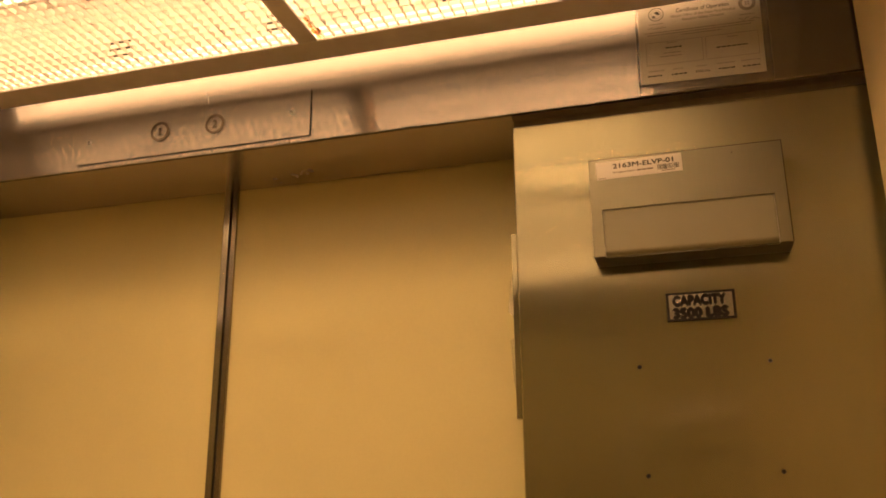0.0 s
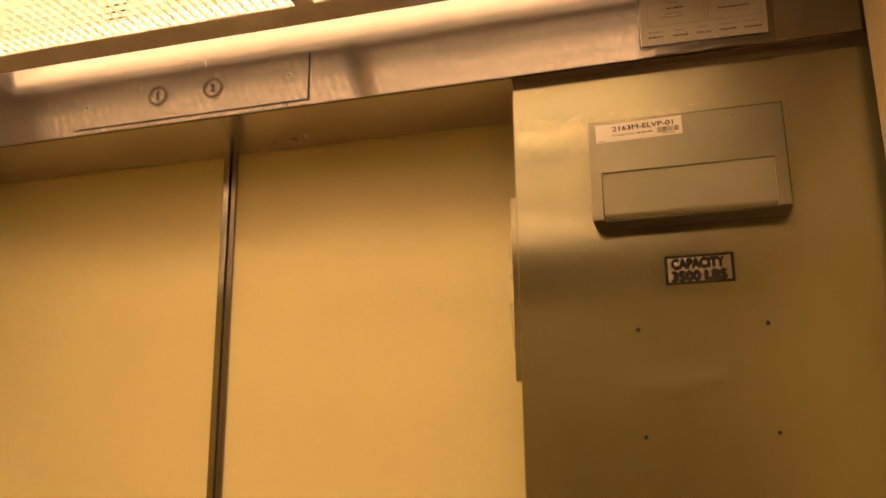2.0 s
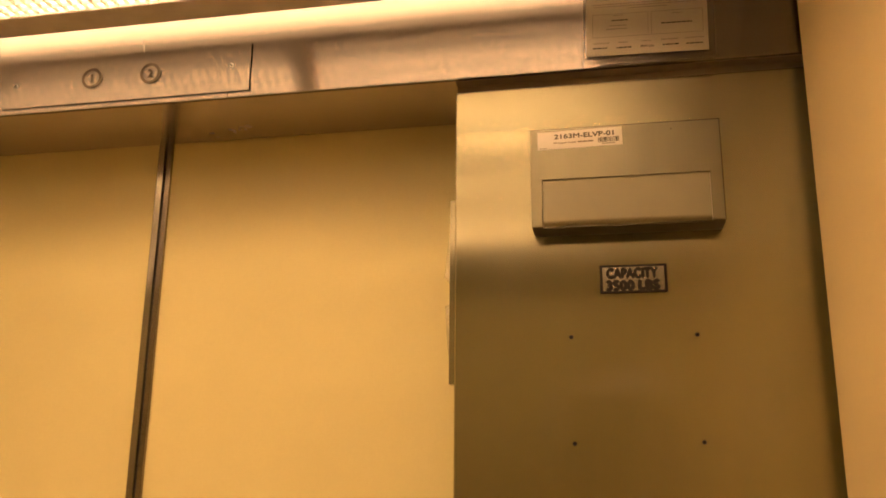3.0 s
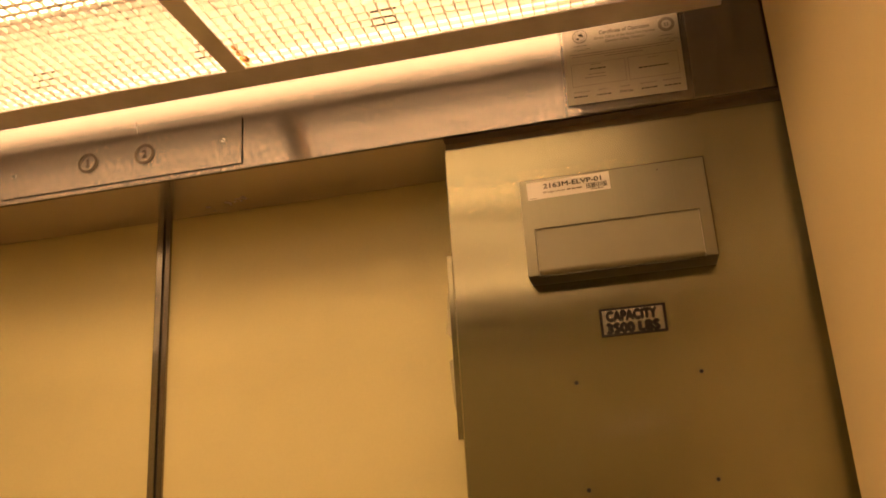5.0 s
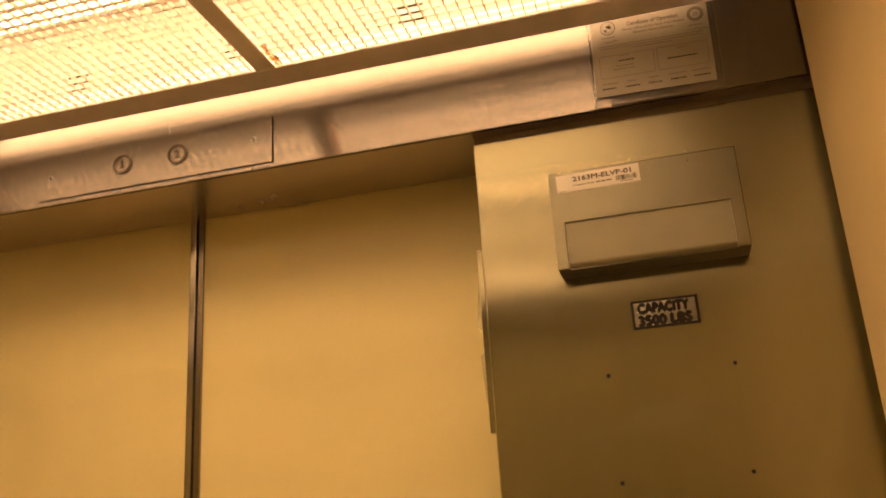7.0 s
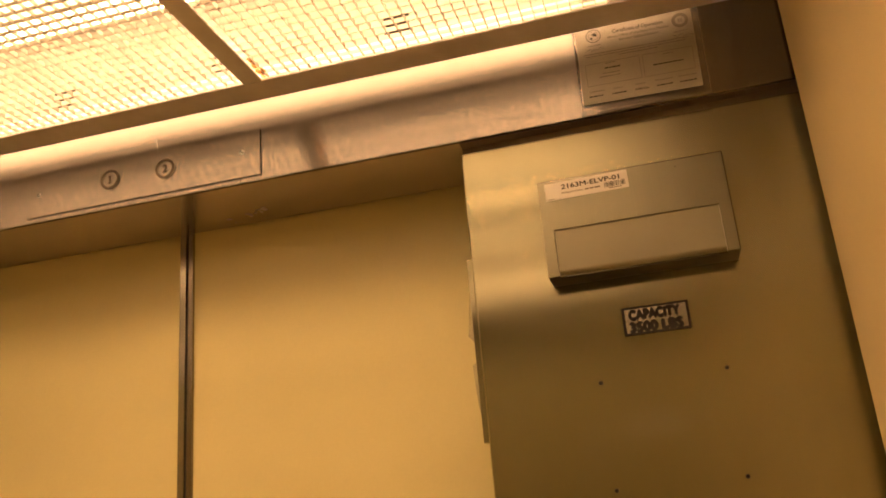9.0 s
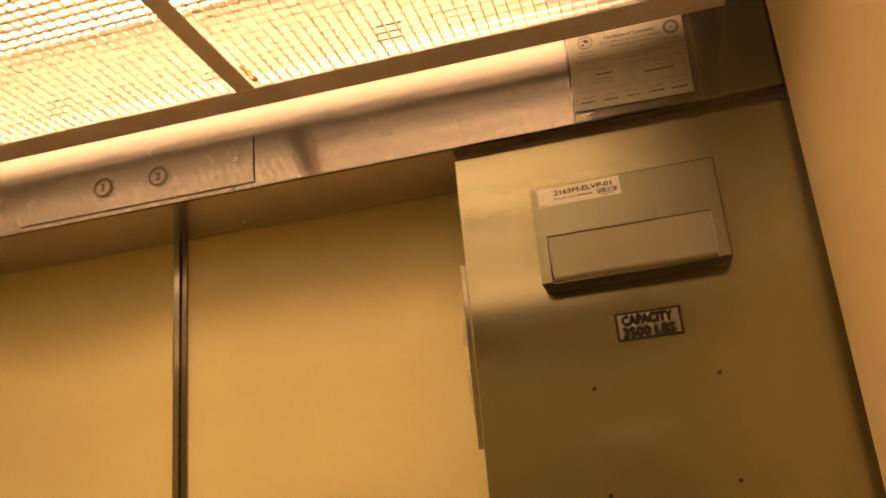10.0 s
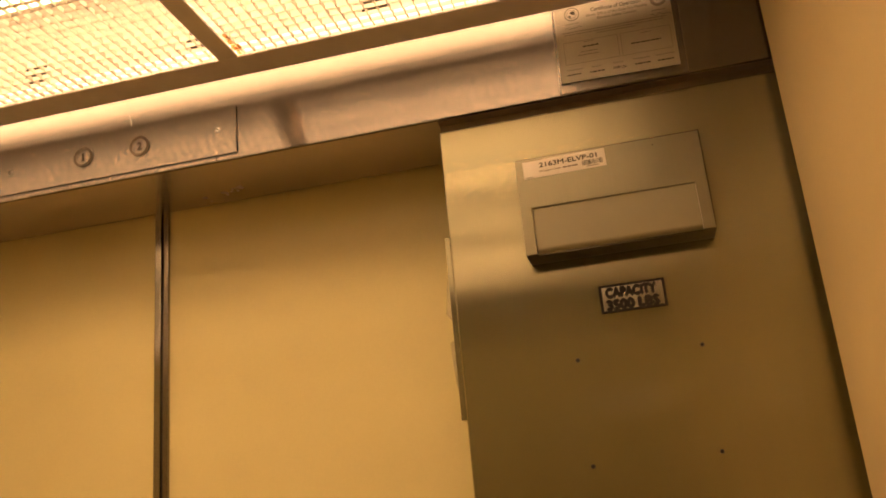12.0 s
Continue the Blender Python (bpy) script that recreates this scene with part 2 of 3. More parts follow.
def lettering(text, size, x, y, z, width=0.0, depth=0.0002, align="LEFT", bold=0.0):
    """A bmesh of upright letters that face south, baseline at z; width squeezes them to that length; bold thickens the strokes."""
    cu = bpy.data.curves.new("letters", "FONT")
    cu.body, cu.size, cu.extrude, cu.align_x = text, size, depth, align
    cu.resolution_u = 3
    tmp = bpy.data.objects.new("letters", cu)
    me = bpy.data.meshes.new_from_object(tmp)
    bm = bmesh.new()
    steps = ((-bold, 0), (0, bold), (bold, 0), (0, -bold)) if bold else ((0, 0),)
    for k, (dx, dz) in enumerate(steps):
        me.transform(Matrix.Translation((dx, dz, 0.00002 * k)))
        bm.from_mesh(me)
        me.transform(Matrix.Translation((-dx, -dz, -0.00002 * k)))
    bpy.data.objects.remove(tmp)
    bpy.data.curves.remove(cu)
    bpy.data.meshes.remove(me)
    if width:
        xs = [v.co.x for v in bm.verts]
        bmesh.ops.scale(bm, vec=(width / (max(xs) - min(xs)), 1, 1), verts=bm.verts[:])
    bmesh.ops.transform(bm, matrix=Matrix.Translation((x, y, z)) @ Matrix.Rotation(radians(90), 4, "X"), verts=bm.verts[:])
    return bm


# ---- the car: floor, walls, transom, canopy ----
structure("floor", box(WEST - 0.05, EAST + 0.05, SOUTH - 0.05, DOOR + 0.06, -0.05, 0.0), FLOOR_MAT, "dark brown vinyl floor of the lift car", "floor")
east_shell = structure("wall_east", box(EAST, EAST + 0.04, SOUTH, DOOR + 0.03, 0.0, CANOPY), SHELL, "brown shell wall behind a raised beige laminate panel", "wall")
part("raised_panel", box(PANEL_FACE, EAST - 0.022, SOUTH + 0.002, PANEL_EDGE, 0.012, CANOPY - 0.012, bevel=0.0012), WALL_COAT, east_shell, "plain beige laminate wall panel")
part("mounting_rail", box(EAST - 0.022, EAST, SOUTH + 0.03, PANEL_EDGE - 0.012, 0.05, CANOPY - 0.05), SHELL, east_shell, "dark rail behind the panel")
structure("wall_west", box(WEST - 0.04, WEST, SOUTH, DOOR + 0.03, 0.0, CANOPY), WALL_COAT, "plain beige laminate side wall of the lift car", "wall")
structure("wall_south", box(WEST - 0.04, EAST + 0.04, SOUTH - 0.04, SOUTH, 0.0, CANOPY), REAR_COAT, "brown laminate rear wall of the lift car", "wall")
structure("ceiling", box(WEST - 0.04, EAST + 0.04, SOUTH - 0.04, DOOR + 0.03, CANOPY, CANOPY + 0.03), CANOPY_MAT, "tan enamelled canopy above the light lattice", "ceiling")

# front return panel: a folded steel sheet with a rounded corner at the door jamb
HOLES = [(0.690, 1.764), (0.850, 1.764), (0.691, 1.627), (0.8505, 1.6293)]
PANEL_TOP = 2.124


def return_sheet(x0, x1, holes):
    return sheet(rect(x0, x1, 0.0, PANEL_TOP), [ring_points(x, z, 0.0025, 14)[::-1] for x, z in holes], 0.0, 0.003)


def corner_fold(x, side):
    """The rounded fold at the jamb and the jamb face behind it. side: +1 where the panel lies to the east."""
    r, n = 0.003, 6
    prof = [(x + side * r * (1 - math.sin(a)), r * (1 - math.cos(a))) for a in [k * math.pi / 2 / n for k in range(n + 1)]]
    prof = prof + [(x, DOOR - 0.02), (x + side * 0.003, DOOR - 0.02), (x + side * 0.003, r)]
    bm = bmesh.new()
    lo, hi = ([bm.verts.new((px, py, z)) for px, py in prof] for z in (0.0, PANEL_TOP))
    for k in range(len(prof)):
        j = (k + 1) % len(prof)
        bm.faces.new((lo[k], lo[j], hi[j], hi[k]))
    bm.faces.new(lo)
    bm.faces.new(hi)
    return bm


east_panel = structure("wall_front_east", return_sheet(JAMB + 0.003, EAST, HOLES), STEEL_V, "brushed stainless steel front return panel with four empty screw holes", "panel")
part("jamb_fold", corner_fold(JAMB, 1), STEEL_V, east_panel, smooth=True)
part("backing", box(JAMB + 0.004, EAST, 0.0035, DOOR - 0.02, 0.0, HEAD), SHOE, east_panel)
for x, z in HOLES:
    rim = part("screw_hole", add_ring(bmesh.new(), x, z, 0.0024, 0.0028, -0.0001, 0.0004, 20), SHOE, east_panel, "empty screw hole")
    # black disc closes the hole and supplies its inner shade
    part("bore", add_disc(bmesh.new(), x, z, 0.0030, 0.0030, 0.0034, 16), DARK, rim)
# dark liner and filler put shade between the transom and the panel
part("reveal_shade_strip", box(JAMB + 0.003, EAST, FACE + 0.0063, 0.0030, HEAD - 0.0006, HEAD + 0.0002), REVEAL_SHADE, east_panel, "dark liner that stands in for shade under the transom")
part("reveal_shade_filler", box(JAMB + 0.003, EAST, 0.0004, 0.0030, PANEL_TOP + 0.0001, HEAD - 0.0006), REVEAL_SHADE, east_panel)
west_panel = structure("wall_front_west", return_sheet(WEST, -JAMB - 0.003, []), STEEL_V, "brushed stainless steel front return panel beside the door", "panel")
part("jamb_fold", corner_fold(-JAMB, -1), STEEL_V, west_panel, smooth=True)
part("backing", box(WEST, -JAMB - 0.004, 0.0035, DOOR - 0.02, 0.0, HEAD), SHOE, west_panel)

# same dark liner for the shade on the west side
part("reveal_shade_strip", box(WEST, -JAMB - 0.003, FACE + 0.004, 0.0025, HEAD - 0.0015, HEAD - 0.0003), REVEAL_SHADE, west_panel)

# transom over the door, folded under to make the soffit, with vent slots above the lattice
transom_bm = bmesh.new()
r, n = 0.0016, 4
SKIN = FACE + 0.0010
prof = [(SKIN, HEAD + 0.012), (FACE, HEAD + 0.012), (FACE, HEAD + r)] + [(FACE + r * (1 - math.cos(a)), HEAD + r * (1 - math.sin(a))) for a in [k * math.pi / 2 / n for k in range(1, n + 1)]]
prof += [(FACE + 0.006, HEAD), (FACE + 0.006, HEAD + 0.004), (SKIN, HEAD + 0.004)]
ends = [[transom_bm.verts.new((x, y, z)) for y, z in prof] for x in (WEST, EAST)]
for k in range(len(prof)):
    j = (k + 1) % len(prof)
    transom_bm.faces.new((ends[0][k], ends[0][j], ends[1][j], ends[1][k]))
for loop in ends:
    transom_bm.faces.new(loop)
add_box(transom_bm, WEST, EAST, FACE, SKIN, HEAD + 0.012, CANOPY)
transom = structure("transom", transom_bm, STEEL_H, "brushed stainless steel transom panel over the lift door", "panel")
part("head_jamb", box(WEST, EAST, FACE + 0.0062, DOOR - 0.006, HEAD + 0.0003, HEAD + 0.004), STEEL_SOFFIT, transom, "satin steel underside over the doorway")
# black sheet on the uncut transom, in place of an unlit cavity
part("slot_shade", box(-0.20, 0.52, FACE - 0.0010, FACE - 0.0002, 2.318, 2.376), DARK, transom, "black sheet that stands in for the unlit gap behind the vent slots")


def slotted_lining(x0, x1, z0, z1, y0, y1, slot_x, slot_z):
    """A thin upright sheet with rows of slots cut right through it."""
    bm = bmesh.new()
    cuts_x = [x0, *[v for pair in slot_x for v in pair], x1]
    cuts_z = [z0, *[v for pair in slot_z for v in pair], z1]
    corner = {(i, j, y): bm.verts.new((x, y, z)) for i, x in enumerate(cuts_x) for j, z in enumerate(cuts_z) for y in (y0, y1)}
    for i in range(len(cuts_x) - 1):
        for j in range(len(cuts_z) - 1):
            loop = [(i, j), (i + 1, j), (i + 1, j + 1), (i, j + 1)]
            if i % 2 and j % 2:
                for a, b in zip(loop, loop[1:] + loop[:1]):
                    bm.faces.new([corner[(*a, y0)], corner[(*b, y0)], corner[(*b, y1)], corner[(*a, y1)]])
            else:
                for y in (y0, y1):
                    bm.faces.new([corner[(*k, y)] for k in loop])
    return bm


part("slotted_lining", slotted_lining(WEST + 0.01, 0.93, 2.291, CANOPY - 0.001, FACE - 0.0024, FACE - 0.0012,
                                      [(cx - 0.021, cx + 0.021) for cx in (-0.140, 0.159, 0.457)], [(2.3240 + 0.0127 * k, 2.3295 + 0.0127 * k) for k in range(4)]),
     LINING, transom, "pale grey enamelled lining with vent slots")

structure("wall_north", box(WEST - 0.04, EAST + 0.04, DOOR + 0.12, DOOR + 0.16, 0.0, CANOPY), HOIST, "grey landing doors behind the car doors", "wall")
structure("door_header", box(WEST, EAST, DOOR + 0.05, DOOR + 0.12, HEAD + 0.06, CANOPY), HOIST, "dark header above the car doors", "header")


# ---- car doors: two panels that meet in the middle, with steel meeting strips ----
def car_door(x0, x1, strip0, strip1, steel, label):
    ob = thing("lift_door", label, "door", ((x0 + x1) / 2, DOOR, 0.0), "pair of lift doors")
    kids = [part("leaf", box(x0, x1, DOOR, DOOR + 0.028, 0.008, HEAD + 0.05, bevel=0.0015), DOOR_COAT, ob),
            part("meeting_strip", box(strip0, strip1, DOOR - 0.006, DOOR + 0.012, 0.012, HEAD + 0.046, bevel=0.0014), steel, ob, "brushed steel meeting strip")]
    under(ob, kids)
    return ob


car_door(-0.66, -0.0014, -0.0155, -0.0032, STEEL_STRIP, "cream enamelled sliding lift door leaf, closed")
car_door(-0.0006, 0.66, 0.0008, 0.0105, STEEL_STRIP_DARK, "cream enamelled sliding lift door leaf, closed")
west_leaf_seal = thing("door_seal", "black rubber seal where the door leaves meet", "seal", (-0.0012, DOOR, 0.0))
under(west_leaf_seal, [part("rubber_lip", box(-0.0030, 0.0006, DOOR - 0.001, DOOR + 0.02, 0.012, HEAD + 0.045), RUBBER, west_leaf_seal)])

# ---- light ceiling: dark bars, lattice panels, tubes ----
BAR_Y0, BAR_Y1 = -0.112, -0.060
REAR_BAR = SOUTH + 0.11
CROSS = [(0.238, 0.268), (-0.424, -0.394)]
LEFT_END, RIGHT_END, SIDE_IN = WEST + 0.064, 0.945, 0.842
grid_frame = thing("ceiling_frame", "grey enamelled metal frame that holds the light lattice", "ceiling frame", (0, -0.8, LATTICE))
bars = [("front_bar", (LEFT_END, RIGHT_END, BAR_Y0, BAR_Y1)), ("rear_bar", (LEFT_END, RIGHT_END, REAR_BAR, REAR_BAR + 0.052)),
        ("side_bar", (SIDE_IN, RIGHT_END, REAR_BAR + 0.052, BAR_Y0)), ("side_bar", (LEFT_END, LEFT_END + 0.045, REAR_BAR + 0.052, BAR_Y0))]
bars += [("cross_bar", (a, b, REAR_BAR + 0.052, BAR_Y0)) for a, b in CROSS]
kids = []
for name, (x0, x1, y0, y1) in bars:
    kids.append(part(name, box(x0, x1, y0, y1, LATTICE, LATTICE + 0.004, bevel=0.001), BAR, grid_frame))
# unseen upright added to keep direct tube light off the certificate
kids.append(part("light_stop", box(LEFT_END, RIGHT_END, -0.1045, -0.1030, LATTICE + 0.004, 2.2825), BAR, grid_frame))
kids += [part("side_baffle", box(x, x + 0.002, REAR_BAR, BAR_Y1, LATTICE + 0.004, 2.425), BAR, grid_frame, "upright side of the light box") for x in (LEFT_END + 0.004, SIDE_IN + 0.012)]
kids.append(part("rear_baffle", box(LEFT_END + 0.006, SIDE_IN + 0.012, REAR_BAR + 0.004, REAR_BAR + 0.006, LATTICE + 0.004, CANOPY), WHITE, grid_frame))
under(grid_frame, kids)
CELL, BLADE, DEEP = 0.0167, 0.0007, 0.0066
xs = sorted([LEFT_END + 0.045, SIDE_IN, *[v for c in CROSS for v in c]])


def blade_mesh(dx, dy, lift):
    return mesh_of("blade", box(-dx / 2, dx / 2, -dy / 2, dy / 2, lift, DEEP - lift), LATTICE_MAT)


for x0, x1 in zip(xs[0::2], xs[1::2]):
    y0, y1 = REAR_BAR + 0.052 - 0.006, BAR_Y0 + 0.006
    panel = thing("lattice_panel", "white plastic egg-crate light lattice panel in its frame", "light panel", ((x0 + x1) / 2, (y0 + y1) / 2, LATTICE + 0.0045), "lattice panels")
    long_blade, cross_blade = blade_mesh(BLADE, y1 - y0, 0.0), blade_mesh(x1 - x0 + 0.010, BLADE, 0.0003)
    first = x0 + (0.0090 if x0 > 0.2 else 0.0019)
    spots = [(long_blade, first + k * CELL - (x0 + x1) / 2, 0.0) for k in range(int((x1 - first + 0.004) / CELL) + 1)]
    spots += [(cross_blade, 0.0, y1 - k * CELL - (y0 + y1) / 2) for k in range(int((y1 - y0) / CELL) + 1)]
    for me, dx, dy in spots:
        blade = new("blade", me)
        blade.parent, blade.location = panel, (dx, dy, 0.0)


dirt_rng = random.Random(11)
dirt = thing("dirt", "rust-brown dust and flakes caught in the light lattice", "dirt", (CROSS[0][1] + 0.01, BAR_Y0 - 0.03, LATTICE + 0.006))
dirt_kids = []
for k in range(9):
    bm = bmesh.new()
    cx, cy = CROSS[0][1] + dirt_rng.uniform(0.0015, 0.007), BAR_Y0 - 0.004 - 0.0075 * k + dirt_rng.uniform(-0.002, 0.002)
    if k > 6:
        cx, cy = CROSS[0][1] + dirt_rng.uniform(0.006, 0.020), BAR_Y0 - dirt_rng.uniform(0.010, 0.020)
    bmesh.ops.create_icosphere(bm, subdivisions=2, radius=1.0)
    for v in bm.verts:
        swell = dirt_rng.uniform(0.75, 1.2)
        v.co = Vector((cx + v.co.x * 0.0034 * swell, cy + v.co.y * 0.0062 * swell, LATTICE + 0.0056 + v.co.z * 0.0006 * swell))
    dirt_kids.append(part("flake", bm, RUST, dirt, smooth=True))
under(dirt, dirt_kids)


def tube_light(x0, x1, y, z, glow):
    ob = thing("tube_light", "lit warm fluorescent tube on a pale batten", "light", ((x0 + x1) / 2, y, CANOPY), "tube lights")
    turn = Matrix.Rotation(radians(90), 4, "Y")

    def along(a, b, r, n=20):
        bm = bmesh.new()
        bmesh.ops.create_cone(bm, cap_ends=True, segments=n, radius1=r, radius2=r, depth=b - a, matrix=Matrix.Translation(((a + b) / 2, y, z)) @ turn)
        return bm

    kids = [part("tube", along(x0, x1, 0.013), glow, ob, "glowing tube", True),
            part("end_cap", along(x0 - 0.02, x0, 0.0135), STEEL_DULL, ob), part("end_cap", along(x1, x1 + 0.02, 0.0135), STEEL_DULL, ob),
            part("batten", box(x0 - 0.04, x1 + 0.04, y - 0.03, y + 0.03, z + 0.045, CANOPY, bevel=0.004), BATTEN, ob),
            part("lamp_holder", box(x0 - 0.032, x0 - 0.02, y - 0.016, y + 0.016, z - 0.018, z + 0.046, bevel=0.002), WHITE, ob),
            part("lamp_holder", box(x1 + 0.02, x1 + 0.032, y - 0.016, y + 0.016, z - 0.018, z + 0.046, bevel=0.002), WHITE, ob)]
    under(ob, kids)


for x0, x1, y, glow in ((-0.51, 0.735, -0.226, FRONT_TUBE), (-0.51, 0.735, -0.31, WORN_TUBE), (-0.40, 0.79, -0.70, MIDDLE_TUBE), (-0.94, -0.12, -1.06, TUBE), (-0.02, 0.79, -1.06, TUBE), (-0.94, -0.12, -1.24, TUBE), (-0.02, 0.79, -1.24, TUBE)):
    tube_light(x0, x1, y, 2.345 if y > -0.5 else 2.330, glow)


# ---- floor indicator on the transom ----
def screw(x, z, y, r, parent, slot):
    bm = add_disc(bmesh.new(), x, z, r, y - 0.0012, y, 18, r * 0.75)
    s = part("screw", bm, STEEL_DULL, parent)
    bar = box(-r * 0.75, r * 0.75, -0.0002, 0.0002, -r * 0.16, r * 0.16)
    bmesh.ops.transform(bar, matrix=Matrix.Translation((x, y - 0.0013, z)) @ Matrix.Rotation(radians(slot), 4, "Y"), verts=bar.verts[:])
    # raised black bar drawn for the shade in the screw slot
    part("slot", bar, DARK, s)
    return s


def digit_lens(x, z, y, text, parent):
    bezel = part("bezel", add_ring(bmesh.new(), x, z, 0.0128, 0.0168, y - 0.0022, y), RING, parent, "dark ring round the numeral", True)
    part("lens", add_disc(bmesh.new(), x, z, 0.0128, y - 0.0008, y, 36), STEEL_H, bezel)
    part("numeral", lettering(text, 0.0185, x, y - 0.0011, z - 0.0064, align="CENTER", bold=0.0006), BRONZE, bezel, "dark numeral " + text)
    if text == "1":
        part("numeral_foot", box(x - 0.0036, x + 0.0036, y - 0.0013, y - 0.0009, z - 0.0066, z - 0.0050), BRONZE, bezel)
        part("numeral_flag", box(x - 0.0032, x - 0.0002, y - 0.0013, y - 0.0009, z + 0.0040, z + 0.0056), BRONZE, bezel)
    return bezel


PY = FACE - 0.0028
indicator = thing("floor_indicator", "brushed steel floor indicator plate with numerals 1 and 2", "indicator", (0.01, FACE, 2.142))
bm = sheet(rect(-0.201, 0.222, 2.143, 2.221), [], PY, FACE - 0.0012)
# the back piece is coloured dark for the gap shadow round the plate
kids = [part("plate", bm, STEEL_FINE, indicator), part("plate_gap_shade", box(-0.200, 0.2212, FACE - 0.0012, FACE - 0.0002, 2.1437, 2.2203), RING, indicator),
        digit_lens(-0.043, 2.1835, PY, "1", indicator), digit_lens(0.057, 2.1835, PY, "2", indicator),
        screw(0.191, 2.1855, PY, 0.0042, indicator, 35), screw(-0.178, 2.1815, PY, 0.0036, indicator, 100)]
under(indicator, kids)
drip = thing("dried_drip", "small dark dried drip on the transom edge", "stain", (0.188, FACE, 2.136))
under(drip, [part("drip", box(0.1868, 0.1882, FACE - 0.0006, FACE, 2.1345, 2.1412, bevel=0.0003), BRONZE, drip)])

scratch = bmesh.new()
for k in range(5):
    add_box(scratch, 0.0369 + 0.0010 * k, 0.0379 + 0.0010 * k - 0.0001 * k, FACE - 0.0005, FACE + 0.0002, 2.2395 - 0.0058 * k, 2.2445 - 0.0056 * k)
part("scratch", scratch, STEEL_DULL, transom, "pale scratch above the indicator plate")

# ---- emergency light on the return panel ----
BX0, BX1, BZ0, BZ1, BY = 0.645, 0.890, 1.902, 2.0382, -0.050
WX0, WX1, WZ1 = 0.6605, 0.874, 1.966
lamp_box = thing("emergency_light", "brushed steel emergency light box with an unlit milky lens", "light", ((BX0 + BX1) / 2, 0.0, BZ0))
RIM = 0.0010
outline = [(BX0, BZ0), (WX0, BZ0), (WX0, WZ1), (WX1, WZ1), (WX1, BZ0), (BX1 - RIM, BZ0), (BX1 - RIM, BZ1 - RIM), (BX0, BZ1 - RIM)]
front = sheet(outline, [], BY, BY + 0.0016)
bmesh.ops.recalc_face_normals(front, faces=front.faces[:])
rims = [e for e in front.edges if len(e.link_faces) == 2 and all(abs(v.co.y - BY) < 1e-5 for v in e.verts) and e.calc_face_angle() > 0.5]
bmesh.ops.bevel(front, geom=rims, offset=0.0011, segments=3, profile=0.5, affect="EDGES")
body = bmesh.new()
add_box(body, BX0, BX0 + 0.0016, BY + 0.0016, 0.0, BZ0, BZ1)
add_box(body, BX1 - 0.0016, BX1, BY + 0.0016, 0.0, BZ0, BZ1)
add_box(body, BX0 + 0.0016, BX1 - 0.0016, BY + 0.0016, 0.0, BZ1 - 0.0016, BZ1)
add_box(body, BX0 + 0.0016, WX0, BY + 0.0016, 0.0, BZ0, BZ0 + 0.0016)
add_box(body, WX1, BX1 - 0.0016, BY + 0.0016, 0.0, BZ0, BZ0 + 0.0016)
add_box(body, WX0, WX1, BY + 0.0075, 0.0, BZ0, BZ0 + 0.0016)
lens = bmesh.new()
ly, lr = BY + 0.0016, 0.009
prof = [(ly, WZ1 + 0.004), (ly, BZ0 + lr)] + [(ly + lr * (1 - math.cos(a)), BZ0 + 0.0018 + (lr - 0.0018) * (1 - math.sin(a))) for a in [k * math.pi / 16 for k in range(1, 9)]] + [(ly + 0.008, BZ0 + 0.0018), (ly + 0.009, BZ0 + 0.004), (ly + 0.003, BZ0 + 0.009), (ly + 0.003, WZ1 + 0.004)]
ends = [[lens.verts.new((x, y, z)) for y, z in prof] for x in (WX0 + 0.0003, WX1 - 0.0003)]
for k in range(len(prof)):
    j = (k + 1) % len(prof)
    lens.faces.new((ends[0][k], ends[0][j], ends[1][j], ends[1][k]))
for loop in ends:
    lens.faces.new(loop)
kids = [part("front_cover", front, STEEL_BOX, lamp_box), part("housing", body, STEEL_BOX_SHADED, lamp_box), part("lens", lens, ACRYLIC, lamp_box, "milky white acrylic lens", True),
        part("back_tray", box(BX0 + 0.004, BX1 - 0.004, -0.004, -0.0005, BZ0 + 0.004, BZ1 - 0.004), WHITE, lamp_box),
        # dark line put in for shade along the cover's top and right edges
        part("cover_edge_shade", sheet([(BX0 + RIM, BZ1 - RIM), (BX1 - RIM, BZ1 - RIM), (BX1 - RIM, BZ0 + 0.002), (BX1, BZ0 + 0.002), (BX1, BZ1), (BX0 + RIM, BZ1)], [], BY + 0.0003, BY + 0.0016), BRONZE, lamp_box, "dark line drawn for the shaded top and right cover edges"),
        part("cover_screw", add_disc(bmesh.new(), 0.829, 2.0275, 0.0009, BY - 0.0005, BY, 10), BRONZE, lamp_box)]
under(lamp_box, kids)

# asset label stuck on the box
LY = BY - 0.0004
tag = thing("asset_label", "white asset label with black number and barcode", "label", (0.71, BY, 2.01))
lean = Matrix.Translation((0.655, 0, 2.0085)) @ Matrix.Rotation(radians(-0.9), 4, "Y") @ Matrix.Translation((-0.655, 0, -2.0085))
pieces = [("paper", box(0.655, 0.7665, LY, BY, 2.0085, 2.0335), LABEL, ""),
          ("number", lettering("2163M-ELVP-01", 0.0093, 0.6772, LY - 0.0002, 2.0226, width=0.0785, depth=0.0001, bold=0.00022), INK, "black number 2163M-ELVP-01")]
bm = bmesh.new()
x = 0.735
while x < 0.7625:
    w = random.choice((0.0005, 0.0008, 0.0012))
    add_box(bm, x, x + w, LY - 0.0002, LY, 2.0135, 2.0205)
    x += w + random.choice((0.0004, 0.0007, 0.001))
pieces.append(("barcode", bm, INK, ""))
bm = bmesh.new()
